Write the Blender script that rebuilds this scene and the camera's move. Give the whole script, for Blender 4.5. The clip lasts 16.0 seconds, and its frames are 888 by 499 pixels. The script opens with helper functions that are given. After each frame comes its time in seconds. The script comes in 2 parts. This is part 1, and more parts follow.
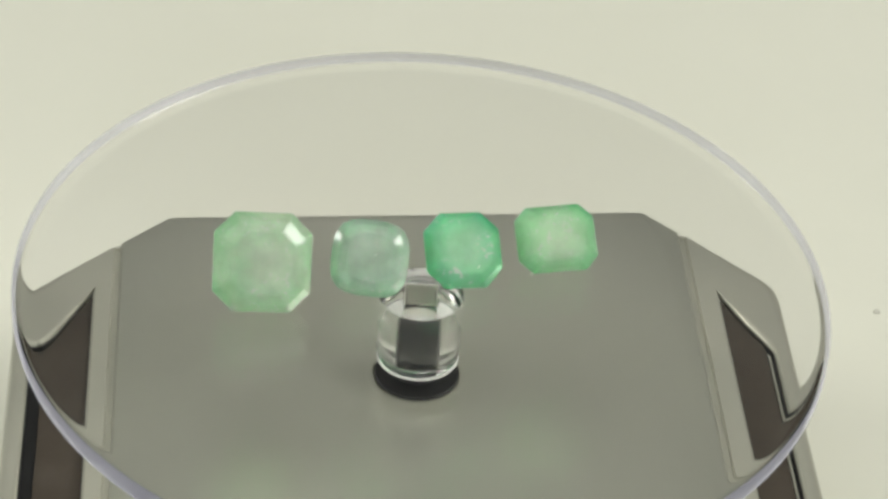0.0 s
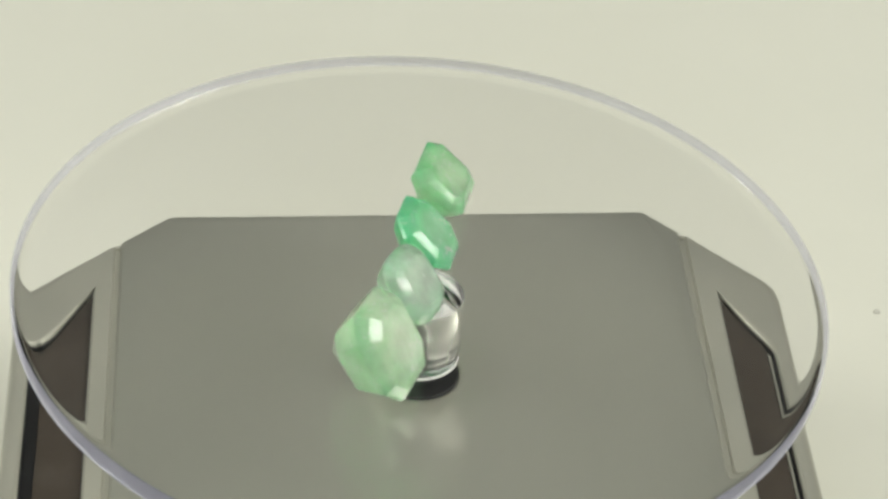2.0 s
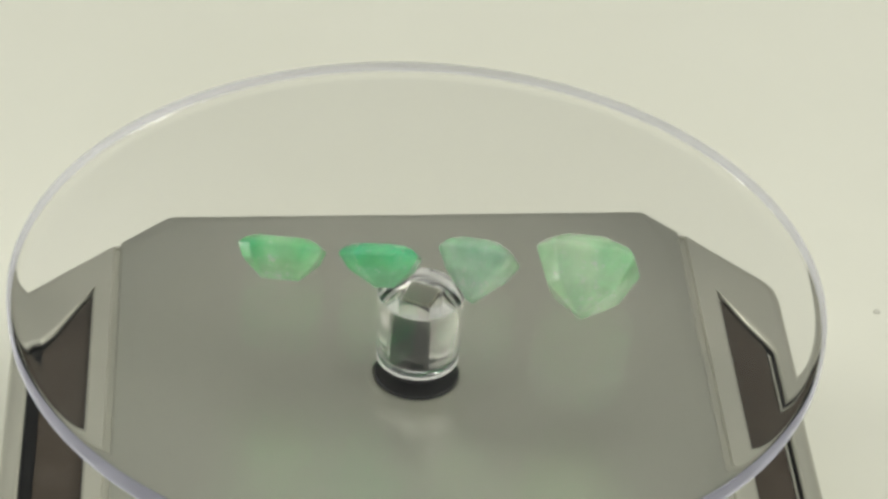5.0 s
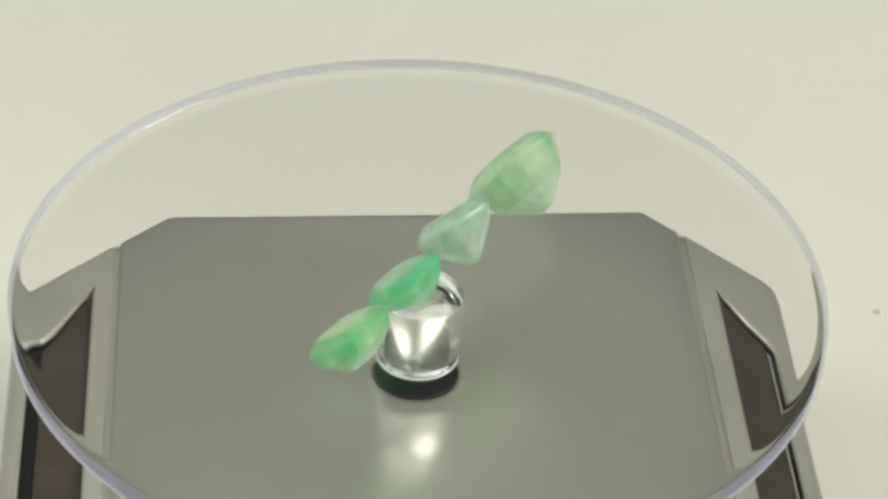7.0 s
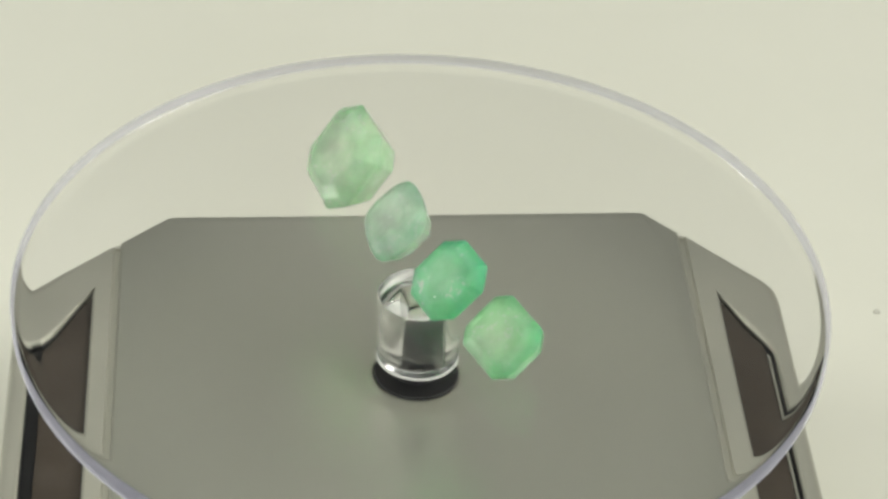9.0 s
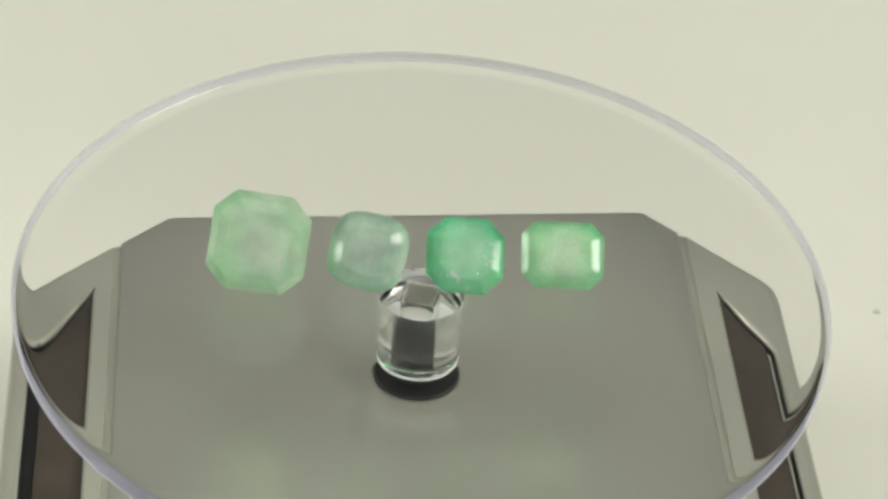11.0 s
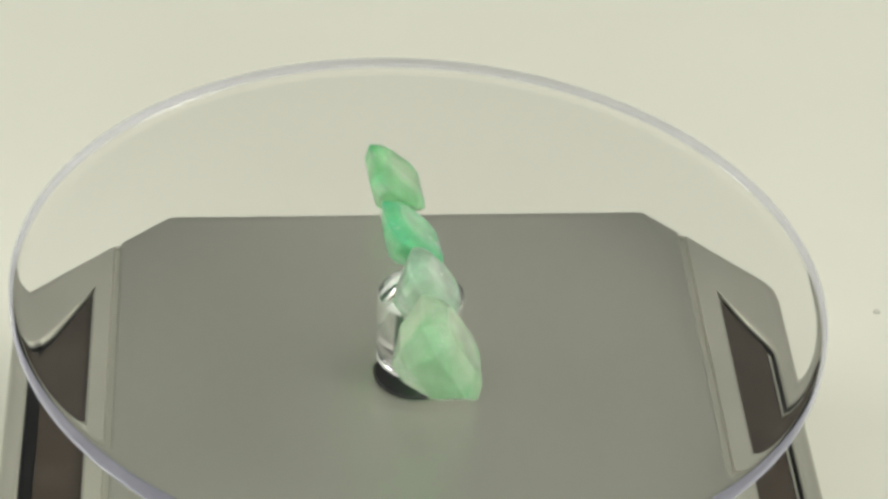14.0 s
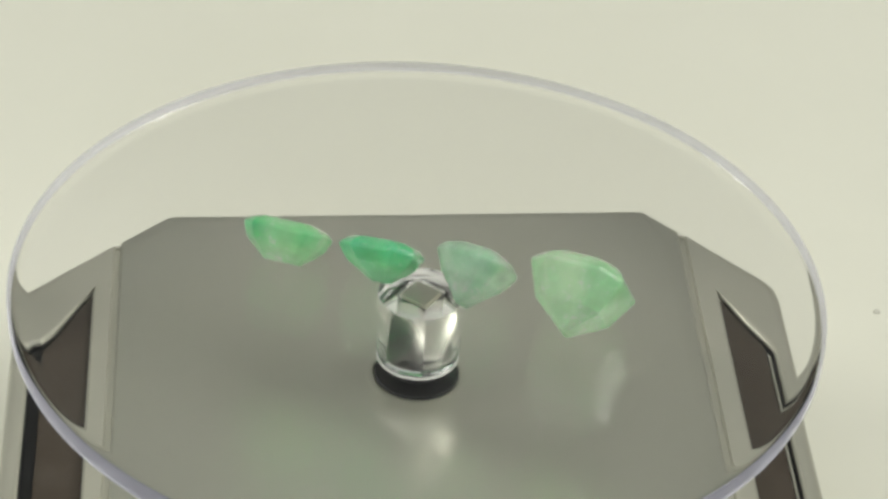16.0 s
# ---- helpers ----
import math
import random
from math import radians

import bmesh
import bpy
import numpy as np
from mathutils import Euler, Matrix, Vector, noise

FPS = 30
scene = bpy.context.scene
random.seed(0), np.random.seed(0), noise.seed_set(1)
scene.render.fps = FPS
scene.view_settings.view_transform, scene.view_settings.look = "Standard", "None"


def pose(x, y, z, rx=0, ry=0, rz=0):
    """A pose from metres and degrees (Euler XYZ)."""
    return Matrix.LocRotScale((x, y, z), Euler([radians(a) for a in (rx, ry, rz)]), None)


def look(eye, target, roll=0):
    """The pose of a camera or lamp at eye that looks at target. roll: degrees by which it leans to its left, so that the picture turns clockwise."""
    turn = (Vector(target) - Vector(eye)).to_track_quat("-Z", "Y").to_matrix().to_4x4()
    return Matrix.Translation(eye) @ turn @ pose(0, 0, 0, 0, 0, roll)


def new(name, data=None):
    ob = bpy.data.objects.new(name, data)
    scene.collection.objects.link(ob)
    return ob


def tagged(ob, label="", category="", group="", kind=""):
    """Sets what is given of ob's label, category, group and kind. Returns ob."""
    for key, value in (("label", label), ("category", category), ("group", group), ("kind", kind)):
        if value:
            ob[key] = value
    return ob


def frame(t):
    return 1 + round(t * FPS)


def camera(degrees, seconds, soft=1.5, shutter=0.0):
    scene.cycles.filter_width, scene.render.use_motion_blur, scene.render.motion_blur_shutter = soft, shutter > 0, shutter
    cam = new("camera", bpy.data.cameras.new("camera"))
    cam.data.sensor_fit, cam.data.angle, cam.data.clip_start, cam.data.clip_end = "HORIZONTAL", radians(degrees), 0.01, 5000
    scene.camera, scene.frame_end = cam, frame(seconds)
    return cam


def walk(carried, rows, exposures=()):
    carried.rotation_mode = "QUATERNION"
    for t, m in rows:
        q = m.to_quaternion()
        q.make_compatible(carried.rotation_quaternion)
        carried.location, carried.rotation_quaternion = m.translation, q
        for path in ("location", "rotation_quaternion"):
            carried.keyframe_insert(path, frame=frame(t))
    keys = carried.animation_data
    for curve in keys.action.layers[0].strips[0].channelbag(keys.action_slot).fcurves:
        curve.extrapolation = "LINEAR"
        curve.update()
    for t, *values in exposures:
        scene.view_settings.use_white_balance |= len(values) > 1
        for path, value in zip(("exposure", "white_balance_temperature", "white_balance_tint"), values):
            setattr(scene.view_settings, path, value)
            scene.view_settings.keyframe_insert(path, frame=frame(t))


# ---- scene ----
# ---- camera ----
MM = 0.001
cam = camera(18.0, 16.0, soft=3.1)
EYE = pose(0.0, -0.30167, 0.23459, 52.844, 0, -0.514) @ pose(0, 0, 0, 0, 0, 3.871)
walk(cam, [(0.0, EYE), (16.0, EYE)], exposures=[(0.0, 0.0), (16.0, 0.0)])

# ---- light ----
world = bpy.data.worlds.new("room_air")
scene.world = world
world.use_nodes = True
world.node_tree.nodes["Background"].inputs["Color"].default_value = (0.93, 0.95, 0.88, 1)
world.node_tree.nodes["Background"].inputs["Strength"].default_value = 0.05


def area_lamp(name, eye, target, size_x, size_y, watts, colour):
    data = bpy.data.lights.new(name, "AREA")
    data.shape, data.size, data.size_y = "RECTANGLE", size_x, size_y
    data.energy, data.color = watts, colour
    ob = new(name, data)
    ob.matrix_world = look(eye, target)
    return ob


area_lamp("panel_light_east", (0.86, -0.125, 0.61), (0, 0, 0), 0.47, 0.44, 5.4, (1.0, 1.0, 0.94))
area_lamp("panel_light_west", (-0.99, -0.014, 0.40), (0, 0, 0), 0.52, 0.30, 4.1, (1.0, 1.0, 0.94))
# unseen soft fill from above, added to set the overall brightness
area_lamp("overhead_fill", (0, -0.15, 1.55), (0, -0.15, 0), 2.5, 2.5, 13.5, (0.985, 1.0, 0.93))


# ---- materials ----
def material(name):
    m = bpy.data.materials.new(name)
    m.use_nodes = True
    return m, m.node_tree.nodes, m.node_tree.links, m.node_tree.nodes["Principled BSDF"]


def noise_node(nodes, links, scale, detail=4.0, rough=0.55, stretch=None):
    co = nodes.new("ShaderNodeTexCoord")
    tex = nodes.new("ShaderNodeTexNoise")
    tex.inputs["Scale"].default_value = scale
    tex.inputs["Detail"].default_value = detail
    tex.inputs["Roughness"].default_value = rough
    if stretch:
        mp = nodes.new("ShaderNodeMapping")
        mp.inputs["Scale"].default_value = stretch
        links.new(co.outputs["Object"], mp.inputs["Vector"])
        links.new(mp.outputs["Vector"], tex.inputs["Vector"])
    else:
        links.new(co.outputs["Object"], tex.inputs["Vector"])
    return tex


def ramp(nodes, links, source, stops):
    r = nodes.new("ShaderNodeValToRGB")
    links.new(source, r.inputs["Fac"])
    while len(r.color_ramp.elements) < len(stops):
        r.color_ramp.elements.new(0.5)
    for e, (p, c) in zip(r.color_ramp.elements, stops):
        e.position, e.color = p, (*c, 1)
    return r


def bump(nodes, links, bsdf, source, strength, distance):
    b = nodes.new("ShaderNodeBump")
    b.inputs["Strength"].default_value = strength
    b.inputs["Distance"].default_value = distance
    links.new(source, b.inputs["Height"])
    links.new(b.outputs["Normal"], bsdf.inputs["Normal"])


def surface(name, stops, scale, roughness, metallic=0.0, fine=2500, bump_by=0.08, stretch=None, spread=0.05):
    m, nodes, links, bsdf = material(name)
    big = noise_node(nodes, links, scale, stretch=stretch)
    links.new(ramp(nodes, links, big.outputs["Fac"], stops).outputs["Color"], bsdf.inputs["Base Color"])
    small = noise_node(nodes, links, fine, 3.0)
    grey = ramp(nodes, links, small.outputs["Fac"], [(0.05, (roughness - spread * 1.5,) * 3), (0.95, (roughness + spread * 1.5,) * 3)])
    links.new(grey.outputs["Color"], bsdf.inputs["Roughness"])
    bsdf.inputs["Metallic"].default_value = metallic
    if bump_by:
        bump(nodes, links, bsdf, small.outputs["Fac"], bump_by, 0.0001)
    return m


def clear(name, ior, colour=(1, 1, 1), roughness=0.0):
    m, nodes, links, bsdf = material(name)
    bsdf.inputs["Base Color"].default_value = (*colour, 1)
    bsdf.inputs["Transmission Weight"].default_value = 1.0
    bsdf.inputs["Roughness"].default_value = roughness
    bsdf.inputs["IOR"].default_value = ior
    return m


def gem_material(name, heart, pale, deep, clarity, seed, centre, half):
    """Cloudy emerald: a pale heart, greener towards the girdle, with wisps, white flecks and painted glints."""
    m, nodes, links, bsdf = material(name)
    co = nodes.new("ShaderNodeTexCoord")
    mp = nodes.new("ShaderNodeMapping")
    mp.inputs["Location"].default_value = (seed, seed * 0.37, seed * 1.9)
    links.new(co.outputs["Object"], mp.inputs["Vector"])
    big = nodes.new("ShaderNodeTexNoise")
    big.inputs["Scale"].default_value, big.inputs["Detail"].default_value = 130, 2.5
    big.inputs["Distortion"].default_value = 0.6
    links.new(mp.outputs["Vector"], big.inputs["Vector"])
    col = ramp(nodes, links, big.outputs["Fac"], [(0.36, deep), (0.64, pale)])
    cells = nodes.new("ShaderNodeTexNoise")
    cells.inputs["Scale"].default_value, cells.inputs["Detail"].default_value = 1150, 3.0
    cells.inputs["Distortion"].default_value = 1.2
    links.new(mp.outputs["Vector"], cells.inputs["Vector"])
    # white spots in the colour: flecks, and glints painted in with them
    fleck_glint = ramp(nodes, links, cells.outputs["Fac"], [(0.59, (0, 0, 0)), (0.64, (1, 1, 1))])
    patch = nodes.new("ShaderNodeTexNoise")
    patch.inputs["Scale"].default_value = 260
    links.new(mp.outputs["Vector"], patch.inputs["Vector"])
    where = ramp(nodes, links, patch.outputs["Fac"], [(0.46, (0, 0, 0)), (0.58, (1, 1, 1))])
    both = nodes.new("ShaderNodeMath")
    both.operation = "MULTIPLY"
    links.new(fleck_glint.outputs["Color"], both.inputs[0])
    links.new(where.outputs["Color"], both.inputs[1])
    mix = nodes.new("ShaderNodeMixRGB")
    far = nodes.new("ShaderNodeVectorMath")
    far.operation = "DISTANCE"
    links.new(co.outputs["Object"], far.inputs[0])
    far.inputs[1].default_value = [c * MM for c in centre]
    share = nodes.new("ShaderNodeMath")
    share.operation = "MULTIPLY_ADD"
    share.inputs[1].default_value = 1 / (half * MM)
    links.new(far.outputs["Value"], share.inputs[0])
    cloudy = nodes.new("ShaderNodeMath")
    cloudy.operation = "MULTIPLY_ADD"
    links.new(big.outputs["Fac"], cloudy.inputs[0])
    cloudy.inputs[1].default_value, cloudy.inputs[2].default_value = 0.6, -0.30
    links.new(cloudy.outputs["Value"], share.inputs[2])
    zone = ramp(nodes, links, share.outputs["Value"], [(0.45, (0.95, 0.95, 0.95)), (1.1, (0, 0, 0))])
    inner = nodes.new("ShaderNodeMath")
    inner.operation = "MULTIPLY"
    links.new(both.outputs["Value"], inner.inputs[0])
    spots = ramp(nodes, links, share.outputs["Value"], [(0.85, (0.95, 0.95, 0.95)), (1.25, (0.15, 0.15, 0.15))])
    links.new(spots.outputs["Color"], inner.inputs[1])
    links.new(inner.outputs["Value"], mix.inputs["Fac"])
    core = nodes.new("ShaderNodeMixRGB")
    links.new(zone.outputs["Color"], core.inputs["Fac"])
    links.new(col.outputs["Color"], core.inputs["Color1"])
    core.inputs["Color2"].default_value = (*heart, 1)
    links.new(core.outputs["Color"], mix.inputs["Color1"])
    mix.inputs["Color2"].default_value = (0.92, 1.0, 0.86, 1)
    links.new(mix.outputs["Color"], bsdf.inputs["Base Color"])
    wisps = nodes.new("ShaderNodeTexNoise")
    wisps.inputs["Scale"].default_value, wisps.inputs["Detail"].default_value = 260, 4.0
    links.new(mp.outputs["Vector"], wisps.inputs["Vector"])
    tr = ramp(nodes, links, wisps.outputs["Fac"], [(0.35, (clarity + 0.08,) * 3), (0.65, (clarity - 0.07,) * 3)])
    links.new(tr.outputs["Color"], bsdf.inputs["Transmission Weight"])
    bsdf.inputs["Roughness"].default_value = 0.045
    bsdf.inputs["IOR"].default_value = 1.57
    bump(nodes, links, bsdf, cells.outputs["Fac"], 0.07, 0.0002)
    bsdf.inputs["Subsurface Weight"].default_value = 0.75
    bsdf.inputs["Subsurface Radius"].default_value = (0.6, 1.0, 0.7)
    bsdf.inputs["Subsurface Scale"].default_value = 0.010
    bsdf.inputs["Coat Weight"].default_value = 0.25
    bsdf.inputs["Coat Roughness"].default_value = 0.03
    return m


PAPER = surface("white_paper", [(0.3, (0.76, 0.75, 0.64)), (0.7, (0.80, 0.79, 0.68))], 9, 0.75, fine=900, bump_by=0.05)
PLASTER = surface("grey_plaster", [(0.3, (0.20, 0.20, 0.19)), (0.7, (0.25, 0.25, 0.24))], 4, 0.9, fine=300)
# blue stands in for cool light from the camera's side
BLUE_BOUNCE = surface("blue_bounce_plaster", [(0.3, (0.56, 0.60, 0.84)), (0.7, (0.60, 0.64, 0.88))], 4, 0.9, fine=300)
WHITE_WALL = surface("white_plaster", [(0.3, (0.74, 0.75, 0.74)), (0.7, (0.80, 0.81, 0.80))], 4, 0.9, fine=300)
SILVER, sn, sl, silver = material("silver_plastic")
tone = sn.new("ShaderNodeMixRGB")
tone.inputs["Color1"].default_value, tone.inputs["Color2"].default_value = (0.53, 0.53, 0.448, 1), (0.58, 0.58, 0.492, 1)
sl.new(noise_node(sn, sl, 60, stretch=(1, 0.15, 1)).outputs["Fac"], tone.inputs["Fac"])
sl.new(tone.outputs["Color"], silver.inputs["Base Color"])
silver.inputs["Metallic"].default_value, silver.inputs["Roughness"].default_value = 0.80, 0.32
FRAME = surface("frame_plastic", [(0.3, (0.42, 0.415, 0.345)), (0.7, (0.46, 0.45, 0.372))], 60, 0.48, 0.6, fine=30, bump_by=0, spread=0.02)
SOLAR = surface("solar_cell", [(0.3, (0.048, 0.038, 0.029)), (0.7, (0.064, 0.052, 0.040))], 120, 0.26, fine=60, bump_by=0, spread=0.02)
BLACK = surface("black_plastic", [(0.3, (0.010, 0.010, 0.010)), (0.7, (0.016, 0.016, 0.016))], 200, 0.45, bump_by=0.02)
BLACK.node_tree.nodes["Principled BSDF"].inputs["Specular IOR Level"].default_value = 0.25
ACRYLIC = clear("clear_acrylic", 1.49, (0.985, 0.985, 0.985))
CRYSTAL = clear("clear_spindle_plastic", 1.49, (0.97, 0.97, 0.96))
BORE = clear("machined_clear_plastic", 1.49, (0.97, 0.97, 0.97), 0.14)
# lavender colour paints in the light a clear edge would guide to the front
RIM = surface("acrylic_edge_painted_glow", [(0.3, (0.57, 0.565, 0.66)), (0.7, (0.61, 0.605, 0.70))], 60, 0.12, fine=40, bump_by=0.0, spread=0.01)
rn, rl = RIM.node_tree.nodes, RIM.node_tree.links
rn["Principled BSDF"].inputs["Specular IOR Level"].default_value = 0.25
edge_glow = rn.new("ShaderNodeBsdfTranslucent")
edge_glow.inputs["Color"].default_value = (0.66, 0.655, 0.78, 1)
glow_skin = rn.new("ShaderNodeMixShader")
glow_skin.inputs["Fac"].default_value = 0.5
rl.new(rn["Principled BSDF"].outputs["BSDF"], glow_skin.inputs[1])
rl.new(edge_glow.outputs["BSDF"], glow_skin.inputs[2])
edge_mix = rn.new("ShaderNodeMixShader")
edge_mix.inputs["Fac"].default_value = 0.48
rl.new(glow_skin.outputs["Shader"], edge_mix.inputs[1])
rl.new(rn.new("ShaderNodeBsdfTransparent").outputs["BSDF"], edge_mix.inputs[2])
rl.new(edge_mix.outputs["Shader"], rn["Material Output"].inputs["Surface"])
PALE = surface("pale_plastic", [(0.3, (0.66, 0.66, 0.62)), (0.7, (0.72, 0.72, 0.68))], 200, 0.4, fine=200, bump_by=0)
SPECK = surface("grey_speck", [(0.3, (0.52, 0.51, 0.44)), (0.7, (0.60, 0.59, 0.51))], 900, 0.8)


# ---- builders ----
def mesh_ob(name, bm, mat, smooth=()):
    me = bpy.data.meshes.new(name)
    bmesh.ops.recalc_face_normals(bm, faces=bm.faces)
    for f in bm.faces:
        f.smooth = f.index in smooth if smooth else False
    bm.to_mesh(me)
    bm.free()
    me.materials.append(mat)
    return new(name, me)


def part(name, bm, mat, parent, label=""):
    ob = mesh_ob(name, bm, mat)
    ob.parent = parent
    return tagged(ob, label) if label else ob


def thing(name, label, category, m=None, group="", kind=""):
    ob = tagged(new(name), label, category, group, kind)
    if m is not None:
        ob.matrix_world = m
    return ob


def rings_mesh(rings, close_first=True, close_last=True):
    """A skin over rings of points, all with the same count."""
    bm = bmesh.new()
    rows = [[bm.verts.new(p) for p in r] for r in rings]
    n = len(rows[0])
    for a, b in zip(rows, rows[1:]):
        for i in range(n):
            bm.faces.new((a[i], a[(i + 1) % n], b[(i + 1) % n], b[i]))
    if close_first:
        bm.faces.new(rows[0])
    if close_last:
        bm.faces.new(rows[-1])
    return bm


def lathe(profile, n, caps=True):
    return rings_mesh([[(r * math.cos(2 * math.pi * i / n), r * math.sin(2 * math.pi * i / n), z) for i in range(n)] for r, z in profile], caps, caps)


def smooth_sides(ob):
    """Smooth the turned sides; caps and rings lying flat stay flat."""
    for f in ob.data.polygons:
        f.use_smooth = len(f.vertices) == 4 and abs(f.normal.z) < 0.995
    return ob


def slab(points, z0, z1, bevel=0.0):
    """A prism over a plan outline, with its upper edges rounded."""
    bm = bmesh.new()
    low = [bm.verts.new((x, y, z0)) for x, y in points]
    top = [bm.verts.new((x, y, z1)) for x, y in points]
    n = len(points)
    bm.faces.new(low)
    bm.faces.new(top)
    for i in range(n):
        bm.faces.new((low[i], low[(i + 1) % n], top[(i + 1) % n], top[i]))
    if bevel:
        edges = [e for e in bm.edges if e.verts[0].co.z == z1 and e.verts[1].co.z == z1]
        bmesh.ops.bevel(bm, geom=edges, offset=bevel, segments=3, affect="EDGES", profile=0.5)
    return bm


# ---- structure: table, paper and an added, unseen room ----
TABLE = -0.0480


def box(name, x0, y0, z0, x1, y1, z1, mat, label, category):
    bm = slab([(x0, y0), (x1, y0), (x1, y1), (x0, y1)], z0, z1)
    return tagged(mesh_ob(name, bm, mat), label, category, kind="structure")


box("ground", -0.8, -0.7, TABLE - 0.03, 0.8, 0.7, TABLE, PAPER, "off-white paper-covered tabletop under the turntable", "tabletop")
# the room is out of view, added to bounce light and fill reflections
box("floor", -1.6, -1.6, -0.80, 1.6, 1.6, -0.76, PLASTER, "unseen grey floor closing the added room", "floor")
box("bounce_wall_west", -1.65, -1.6, -0.80, -1.6, 1.6, 1.6, WHITE_WALL, "unseen white wall added to bounce light", "wall")
box("bounce_wall_east", 1.6, -1.6, -0.80, 1.65, 1.6, 1.6, WHITE_WALL, "unseen white wall added to bounce light", "wall")
# unseen reflector: bounces cool light onto the front of the disc
box("bounce_wall_south", -1.65, -1.65, -0.80, 1.65, -1.6, 1.6, BLUE_BOUNCE, "unseen blue wall added to bounce cool light onto the disc edge", "wall")
box("dim_wall_north", -1.65, 1.6, -0.80, 1.65, 1.65, 1.6, PLASTER, "unseen grey wall added for dim reflections", "wall")
box("ceiling", -1.65, -1.65, 1.6, 1.65, 1.65, 1.65, WHITE_WALL, "unseen white ceiling added to bounce light", "ceiling")

speck = mesh_ob("speck", lathe([(0.55 * MM, TABLE), (0.5 * MM, TABLE + 0.0002), (0.2 * MM, TABLE + 0.0003)], 12), SPECK)
speck.location = (0.0749, 0.0615, 0)
tagged(speck, "small grey speck of dirt on the paper", "speck")

# ---- turntable base ----
BASE_Z = -17.85
base = thing("turntable_base", "silver-grey octagonal plastic turntable base with dark solar panels", "turntable", pose(-0.4 * MM, 0, 0, 0, 0, 5.2))


def mm(points):
    return [(x * MM, y * MM) for x, y in points]


FRONT, GAP, SEAM = -62.0, 41.9, 0.38
WEST = {"back": (34.5, 36.1), "corner": [(53.9, 18.95), (55.6, 17.2), (56.3, 14.6)], "half": 56.3}
EAST = {"back": (36.6, 38.35), "corner": [(53.0, 22.1), (54.2, 20.0), (54.6, 17.4)], "half": 54.5}


def side_of(s):
    return EAST if s > 0 else WEST


def chamfer(s, u):
    """How far back the cut corner reaches at u from the middle; s: 1 for the east side, -1 for the west."""
    (x0, y0), (x1, y1) = side_of(s)["back"], side_of(s)["corner"][0]
    return y0 + (u - x0) * (y1 - y0) / (x1 - x0)


def flank(s):
    """Plan outline of one side, from the back to the front, u outwards."""
    side = side_of(s)
    return [side["back"]] + side["corner"] + [(side["half"], -44.0), (36.0, FRONT)]


outline = flank(1) + [(-x, y) for x, y in reversed(flank(-1))]
part("body", slab(mm([(x * 0.99, y * 0.985) for x, y in outline]), TABLE + 0.0005, (BASE_Z - 1.6) * MM, 0.0004), FRAME, base)
part("foot_rim", slab(mm([(x * 0.996, y * 0.99) for x, y in outline]), TABLE + 0.0002, (BASE_Z - 9.0) * MM, 0.0006), FRAME, base)


def plate_outline(inset):
    pts = []
    for s in (1, -1):
        bx, by = side_of(s)["back"]
        e = GAP - SEAM - inset
        pts.append([(s * min(bx, e), by - inset * 0.5), (s * e, chamfer(s, GAP - SEAM) - inset), (s * e, FRONT + 6), (s * 36.0, FRONT)])
    return pts[0] + pts[1][::-1]


rings = [(0.0, -1.7), (0.0, -0.40), (0.10, -0.24), (0.30, -0.13), (2.6, 0.0)]
part("top_plate", rings_mesh([[(x * MM, y * MM, (BASE_Z + z) * MM) for x, y in plate_outline(i)] for i, z in rings]), SILVER, base, "smooth silver-grey top plate")


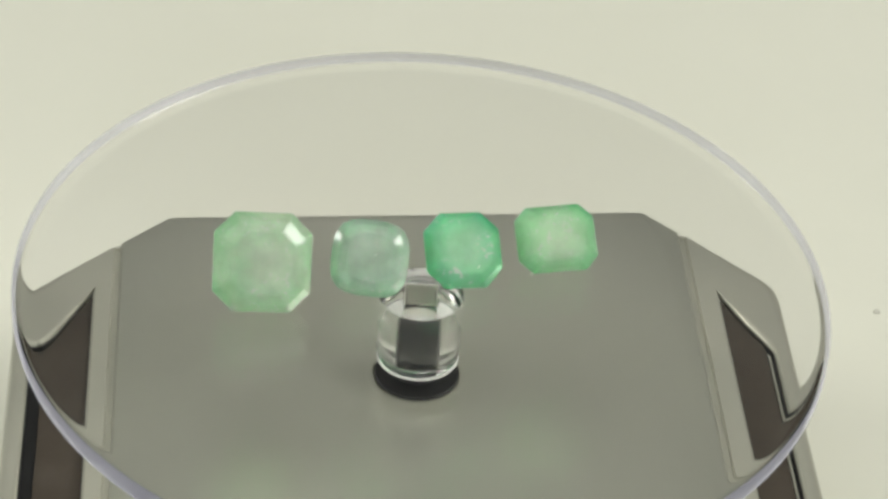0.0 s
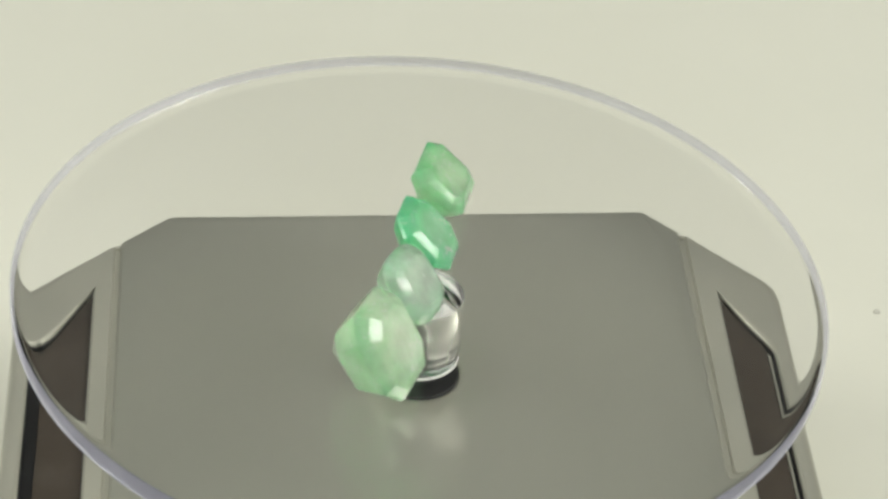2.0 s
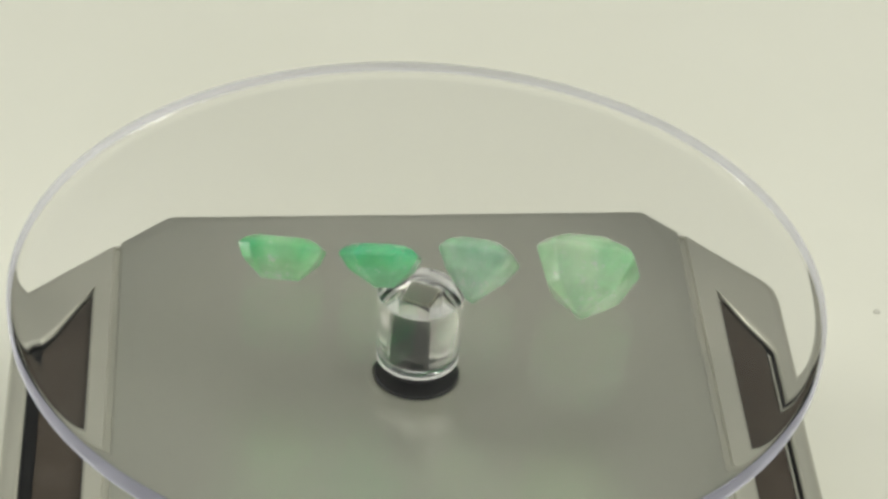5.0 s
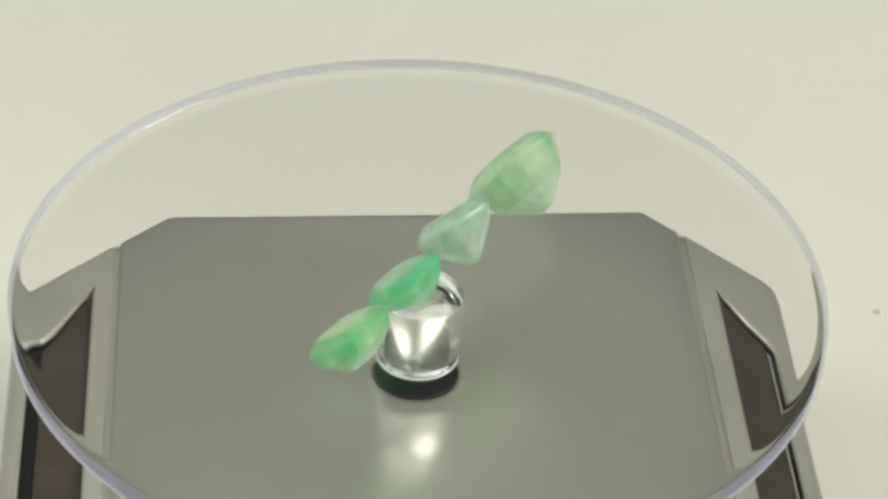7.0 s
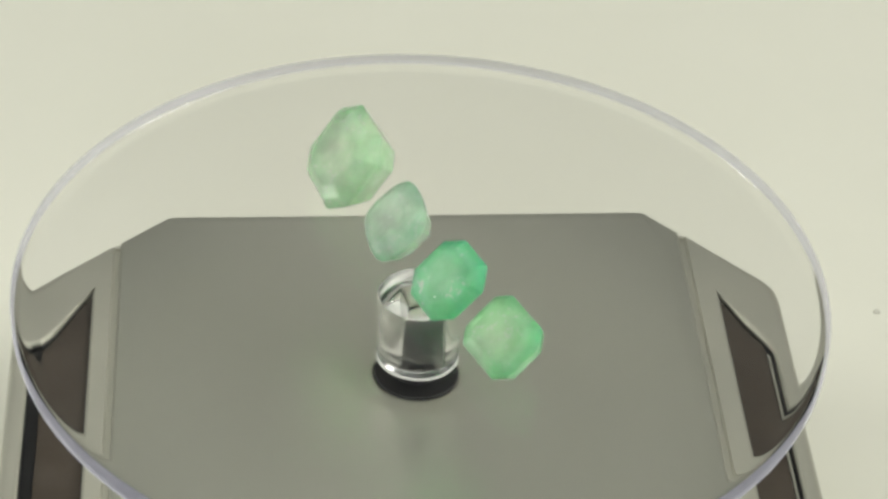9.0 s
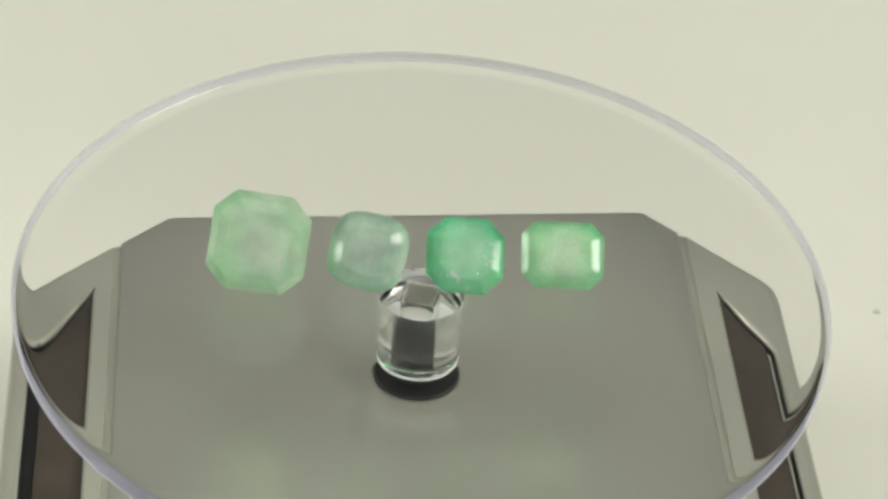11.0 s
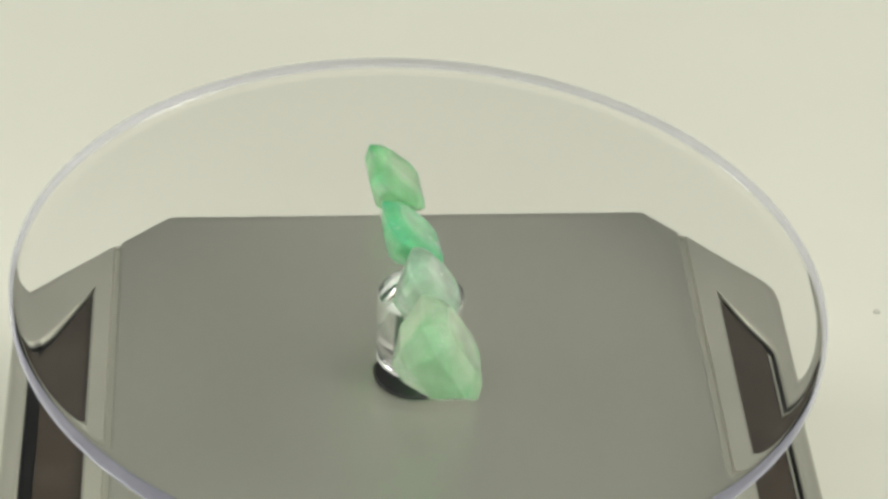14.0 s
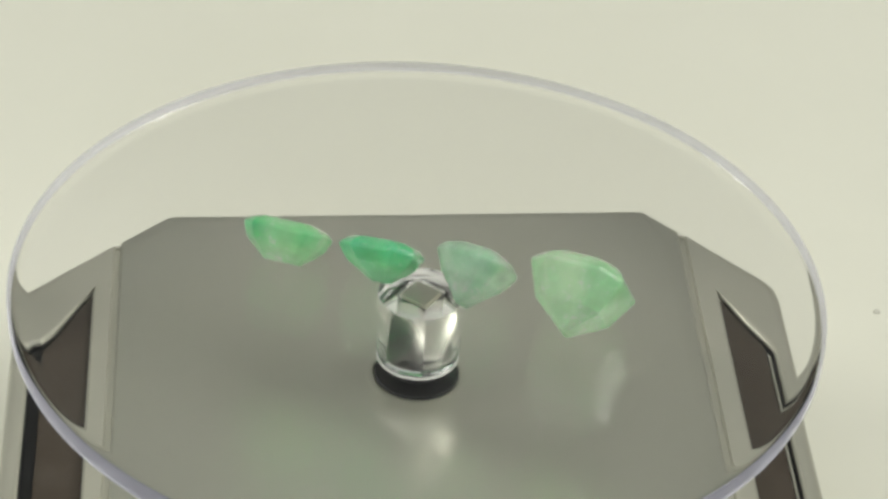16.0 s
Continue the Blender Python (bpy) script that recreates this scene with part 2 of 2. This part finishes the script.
def side_frame(s):
    side = side_of(s)
    outer = [(GAP + SEAM, chamfer(s, GAP + SEAM))] + side["corner"] + [(side["half"], -44.0), (GAP + SEAM, -57.0)]
    if s > 0:
        hole = [(45.7, 18.9), (48.8, 12.0), (51.2, 7.4), (52.0, 5.4), (52.0, -42.0), (45.7, -42.0)]
    else:
        hole = [(45.2, 18.9), (50.3, 8.6), (51.9, 6.6), (53.6, 6.3), (53.6, -42.0), (45.2, -42.0)]
    centre = Vector((48.6, -4.0))

    def grown(points, d):
        """Pushed out from the middle of the opening by d on every side."""
        out = []
        for x, y in points:
            out.append((x + (d if x > centre.x else -d), y + (d * 1.25 if y > 0 else -d)))
        return out

    def drawn_in(points, d):
        return [(x + (min(d, 0.3) if x < 45 else -d), y - d * 0.6 if y > 0 else y + d * 0.3) for x, y in points]

    top = BASE_Z - 0.05
    rims = [(outer, -1.5), (outer, -1.15), (drawn_in(outer, 0.10), -0.62), (drawn_in(outer, 0.45), -0.22), (drawn_in(outer, 1.0), -0.04), (drawn_in(outer, 1.4), 0.0),
            (grown(hole, 0.50), 0.0), (grown(hole, 0.30), -0.05), (grown(hole, 0.12), -0.20), (hole, -0.46), (hole, -1.45)]
    bm = rings_mesh([[(s * x * MM, y * MM, (top + z) * MM) for x, y in pts] for pts, z in rims], False, False)
    part("side_frame", bm, FRAME, base)
    # black sheet on the recess floor, in place of the shade beside the panel
    shade_outline = grown(hole, 0.3)
    part("recess_shade", slab(mm([(s * x, y) for x, y in shade_outline][::s]), (BASE_Z - 1.62) * MM, (BASE_Z - 1.46) * MM), BLACK, base, "black sheet standing in for the shade in the panel recess")
    # black lining darkens the recess wall as its own shade would
    wall_shade = rings_mesh([[(s * x * MM, y * MM, (top + z) * MM) for x, y in pts] for pts, z in ((grown(hole, -0.02), -1.40), (grown(hole, -0.02), -0.80), (grown(hole, -0.15), -0.83), (grown(hole, -0.15), -1.40))], False, False)
    part("recess_wall_shade", wall_shade, BLACK, base, "black lining standing in for shade on the recess wall")
    cell = [(x - 0.05, y - 0.2) for x, y in hole]
    outer_x = 51.7 if s < 0 else 51.0
    cell[2:5] = [(50.8, 7.0 if s < 0 else 8.2), (outer_x, 5.9), (outer_x, -41.8)]
    cell[0], cell[5] = (hole[0][0] + 0.1, hole[0][1] - 0.5), (hole[5][0] + 0.1, -41.8)
    part("solar_panel", slab(mm([(s * x, y) for x, y in cell][::s]), (BASE_Z - 1.45) * MM, (BASE_Z - 1.15) * MM), SOLAR, base, "dark brown solar panel in a recess")
    if s > 0:
        # added strip in place of the light reflected along the panel's edge
        glint_strip = [(51.15, 6.0), (51.45, 5.4), (51.45, -41.8), (51.15, -41.8)]
        part("panel_glint_strip", slab(mm([(s * x, y) for x, y in glint_strip]), (BASE_Z - 1.45) * MM, (BASE_Z - 1.10) * MM, 0.0001), FRAME, base, "thin grey strip standing in for a reflection along the panel")

    end = chamfer(s, GAP) - 1.2
    part("groove_strip", slab(mm([(s * GAP - 0.5, -58), (s * GAP + 0.5, -58), (s * GAP + 0.5, end), (s * GAP - 0.5, end)]), (BASE_Z - 1.62) * MM, (BASE_Z - 0.55) * MM), FRAME, base)
    part("groove_stop", slab(mm([(s * GAP - 0.37, end + 0.01), (s * GAP + 0.37, end + 0.01), (s * GAP + 0.37, end + 0.75), (s * GAP - 0.37, end + 0.75)]), (BASE_Z - 1.62) * MM, (BASE_Z - 0.30) * MM), FRAME, base)


side_frame(1)
side_frame(-1)
hub = part("hub", lathe([(r * MM, (BASE_Z + z) * MM) for r, z in ((5.9, -0.2), (5.9, 0.25), (5.75, 0.42), (3.3, 0.5), (3.1, 0.8), (3.1, 3.3))], 64), BLACK, base, "black plastic drive hub")
collar = part("collar", lathe([(r * MM, (BASE_Z + z) * MM) for r, z in ((5.95, -0.1), (5.95, 0.05), (6.25, 0.09), (6.6, 0.08), (7.0, 0.04), (7.3, 0.004))], 64, False), SILVER, base, "low raised collar round the hub")
for turned_part in (hub, collar):
    smooth_sides(turned_part)
    turned_part.location = (0.4 * MM, 0, 0)


# ---- spindle under the disc ----
spindle = thing("spindle", "clear plastic spindle with a square bore on the black hub", "spindle")
N = 64


def ring(r, z, square=0.0):
    pts = []
    for i in range(N):
        a = 2 * math.pi * i / N
        k = r if not square else square / max(abs(math.cos(a)), abs(math.sin(a)))
        pts.append((k * math.cos(a) * MM, k * math.sin(a) * MM, z * MM))
    return pts


tube = part("tube", rings_mesh([ring(0, -12.9, 0.02), ring(0, -12.9, 2.3), ring(0, -3.5, 2.3), ring(0, -3.32, 2.5), ring(5.75, -3.3), ring(5.92, -3.5), ring(5.82, -12.6), ring(5.45, -12.75), ring(5.45, -13.05), ring(5.7, -13.2), ring(5.6, -13.7), ring(5.3, -13.78)]), CRYSTAL, spindle)
for f in tube.data.polygons:
    c = f.center
    f.use_smooth = math.hypot(c.x, c.y) > 5 * MM and abs(f.normal.z) < 0.9
    f.material_index = 1 if (math.hypot(c.x, c.y) < 3.6 * MM and abs(f.normal.z) < 0.5) or (math.hypot(c.x, c.y) > 5.2 * MM and 0.25 < abs(f.normal.z) < 0.98) else 0
tube.data.materials.append(BORE)

# added pale reflector that keeps the tube from showing the black hub
reflector_ring = part("reflector_ring", lathe([(r * MM, z * MM) for r, z in ((2.5, -14.0), (5.75, -14.0), (5.75, -13.82), (2.5, -13.82))], 64, False), PALE, spindle, "thin pale ring added under the tube to brighten it")
part("shaft", slab([(x * MM, y * MM) for x, y in ((-2.0, -2.0), (2.0, -2.0), (2.0, 2.0), (-2.0, 2.0))], -12.88 * MM, -4.2 * MM, 0.0002), BLACK, spindle, "square black plastic shaft")
part("shaft_cap", slab([(x * MM, y * MM) for x, y in ((-1.9, -1.9), (1.9, -1.9), (1.9, 1.9), (-1.9, 1.9))], -4.19 * MM, -3.45 * MM, 0.0002), FRAME, spindle, "grey plastic cap on the shaft")

# ---- clear disc ----
R, T, FIL = 55.65, 3.75, 0.18
edge = [(R - FIL + FIL * math.sin(a), -FIL + FIL * math.cos(a)) for a in (radians(k * 15) for k in range(7))]
edge += [(R - 2.7 + 2.7 * math.cos(a), -2.5 - (T - 2.5) * math.sin(a)) for a in (radians(k * 9) for k in range(11))]
disc = thing("display_disc", "round clear acrylic display disc with a polished edge", "display disc")


def disc_part(name, keep, mat, label=""):
    """The faces of the turned disc for which keep() holds."""
    bm = lathe([(r * MM, z * MM) for r, z in edge], 256)
    bmesh.ops.recalc_face_normals(bm, faces=bm.faces)
    bmesh.ops.delete(bm, geom=[f for f in bm.faces if not keep(f)], context="FACES")
    me = bpy.data.meshes.new(name)
    for f in bm.faces:
        f.smooth = len(f.verts) == 4
    bm.to_mesh(me)
    bm.free()
    me.materials.append(mat)
    ob = new(name, me)
    ob.parent = disc
    ob.visible_shadow = False
    return tagged(ob, label) if label else ob


disc_part("plate", lambda f: f.normal.z >= 0.97 or f.normal.z <= -0.80, ACRYLIC)
# edge faces carry the painted lavender light instead of clear acrylic
disc_part("edge_band", lambda f: -0.80 < f.normal.z < 0.97, RIM, "clear outer edge with its lavender glow painted in")
tube.visible_shadow = False


# ---- gemstones ----
def cut_outline(w, h, corner, roundness):
    """Plan outline of a stone: a rectangle with cut corners, or a cushion when roundness is set."""
    pts = []
    if roundness:
        for i in range(28):
            a = 2 * math.pi * (i + 0.5) / 28
            c, s = math.cos(a), math.sin(a)
            k = (abs(c) ** roundness + abs(s) ** roundness) ** (-1 / roundness)
            pts.append((w / 2 * k * c, h / 2 * k * s))
        return pts
    a, b = w / 2, h / 2
    return [(a, -b + corner), (a, b - corner), (a - corner, b), (-a + corner, b), (-a, b - corner), (-a, -b + corner), (-a + corner, -b), (a - corner, -b)]


def gemstone(label, w, h, corner, crown, pav, table, azimuth, tilt, spin, place, keel, offset, belly, mat, roundness=0.0, seed=1):
    """Step-cut stone lying on a pavilion facet. azimuth: where its table faces; tilt: how far its table leans from level."""
    rng = random.Random(seed)
    out = cut_outline(w, h, corner, roundness)

    def level(s, z, jitter=0.05, t=None, dx=0.0, dy=0.0):
        t = s if t is None else t
        return [(x * s + dx + rng.uniform(-jitter, jitter), y * t + dy + rng.uniform(-jitter, jitter), z + rng.uniform(-jitter, jitter) * 0.5) for x, y in out]

    size, drop = belly
    ox, oy = offset
    rings = [level(table, crown, 0.06), level((1 + table) / 2 + 0.03, crown * 0.62), level(1, 0.12), level(1, -0.18),
             level(size, -pav * drop, 0.1, None, ox * drop * 0.6, oy * drop * 0.6), level(keel[0], -pav, 0.12, keel[1], ox, oy)]
    m = pose(0, 0, 0, 0, 0, azimuth) @ pose(0, 0, 0, 0, tilt, 0) @ pose(0, 0, 0, 0, 0, spin)
    turned = [[m @ Vector(p) for p in r] for r in rings]
    pts = [p for r in turned for p in r]
    low = min(p.z for p in pts)
    mid = [(max(p[i] for p in pts) + min(p[i] for p in pts)) / 2 for i in range(2)]
    shift = Vector((place[0] - mid[0], place[1] - mid[1], 0.03 - low))
    bm = rings_mesh([[(p + shift) * MM for p in r] for r in turned])
    bmesh.ops.bevel(bm, geom=bm.edges[:], offset=0.12 * MM, segments=2, affect="EDGES")
    ob = mesh_ob("gemstone", bm, mat)
    return tagged(ob, label, "gemstone", group="gemstones in a row on the disc")


GEM_A = gem_material("pale_milky_emerald", (0.86, 1.0, 0.77), (0.68, 0.99, 0.60), (0.44, 0.95, 0.46), 0.48, 0.3, (-21.4, -5.2, 6.0), 7.4)
GEM_B = gem_material("grey_green_emerald", (0.85, 1.0, 0.82), (0.67, 0.98, 0.67), (0.41, 0.93, 0.52), 0.56, 1.1, (-7.2, -1.6, 4.8), 5.8)
GEM_C = gem_material("deep_green_emerald", (0.54, 0.97, 0.60), (0.29, 0.92, 0.41), (0.10, 0.80, 0.35), 0.50, 2.3, (5.2, 2.3, 3.6), 5.8)
GEM_D = gem_material("bright_green_emerald", (0.74, 0.99, 0.66), (0.45, 0.97, 0.46), (0.20, 0.90, 0.34), 0.50, 3.7, (18.0, 6.7, 3.2), 5.8)

gems = [
    gemstone("large pale milky green emerald with cut corners", 13.3, 13.2, 2.75, 2.15, 7.85, 0.63, -77.0, 55.8, -5.8, (-21.43, -5.21), (0.23, 0.08), (0.0, 0.0), (0.70, 0.60), GEM_A, seed=3),
    gemstone("pale translucent green cushion-cut emerald", 10.4, 10.5, 2.0, 1.75, 6.2, 0.62, -80.3, 48.3, -9.3, (-7.24, -1.6), (0.23, 0.06), (0.43, 0.2), (0.74, 0.44), GEM_B, roundness=3.2, seed=5),
    gemstone("deep green square step-cut emerald", 10.5, 10.75, 2.5, 1.4, 4.3, 0.66, -68.5, 40.9, -7.1, (5.25, 2.34), (0.19, 0.23), (0.2, -0.74), (0.78, 0.46), GEM_C, seed=8),
    gemstone("bright green rectangular step-cut emerald", 9.3, 11.3, 1.86, 1.3, 4.4, 0.67, -72.3, 39.4, -2.4, (17.98, 6.71), (0.19, 0.46), (0.3, 0.0), (0.89, 0.43), GEM_D, seed=11),
]


def inclusions(gem, centre, spread, count, size, mat, label, seed):
    """Small flat flakes and grains shut inside a stone, near its heart."""
    rng = random.Random(seed)
    bm = bmesh.new()
    for _ in range(count):
        at = [c + max(-1.7, min(1.7, rng.gauss(0, 1))) * w for c, w in zip(centre, spread)]
        turn = pose(0, 0, 0, rng.uniform(0, 180), rng.uniform(0, 180), rng.uniform(0, 360))
        k = size * rng.uniform(0.4, 1.3)
        around = [(k * rng.uniform(0.6, 1.2) * math.cos(a), k * rng.uniform(0.3, 0.8) * math.sin(a), 0) for a in (math.pi * i / 3 for i in range(6))]
        ends = [bm.verts.new([(p + o) * MM for p, o in zip(at, turn @ Vector((0, 0, z)))]) for z in (k * 0.25, -k * 0.25)]
        belt = [bm.verts.new([(p + o) * MM for p, o in zip(at, turn @ Vector(q))]) for q in around]
        for i in range(6):
            bm.faces.new((belt[i], belt[(i + 1) % 6], ends[0]))
            bm.faces.new((belt[(i + 1) % 6], belt[i], ends[1]))
    return part("inclusions", bm, mat, gem, label)


FLAKE = surface("white_flake", [(0.2, (0.86, 0.90, 0.80)), (0.8, (0.95, 0.97, 0.90))], 900, 0.25)
GRIT = surface("dark_grain", [(0.2, (0.02, 0.05, 0.03)), (0.8, (0.05, 0.09, 0.06))], 900, 0.5)
inclusions(gems[0], (-21.6, -7.4, 6.0), (1.5, 0.7, 1.1), 14, 0.60, FLAKE, "white flakes inside the stone", 21)
inclusions(gems[1], (-7.4, -3.0, 4.8), (1.7, 0.9, 1.2), 8, 0.45, FLAKE, "white flakes inside the stone", 22)
inclusions(gems[1], (-5.6, -2.8, 3.0), (0.9, 0.6, 0.6), 9, 0.16, GRIT, "dark grains inside the stone", 23)
inclusions(gems[2], (5.2, 1.9, 3.2), (1.8, 1.2, 0.8), 5, 0.22, FLAKE, "white flakes inside the stone", 24)
inclusions(gems[3], (18.0, 5.8, 3.2), (1.9, 1.0, 0.8), 9, 0.42, FLAKE, "white flakes inside the stone", 25)


# ---- motion ----
RATE = 31.693
WOBBLE = pose(0, 0, 0, 0, 0, 128.8) @ pose(0, 0, 0, 0, -1.0, 0) @ pose(0, 0, 0, 0, 0, -128.8)


def turning(m):
    return [(k * 0.5, pose(0, 0, 0, 0, 0, RATE * k * 0.5) @ m) for k in range(33)]


def motions():
    walk(disc, [(t, pose(-0.09 * MM, 0.30 * MM, 0) @ m) for t, m in turning(WOBBLE @ pose(0.34 * MM, 0.07 * MM, 0))])
    walk(spindle, turning(pose(0, 0, -0.45 * MM)))
    for g in gems:
        walk(g, turning(WOBBLE))


motions()
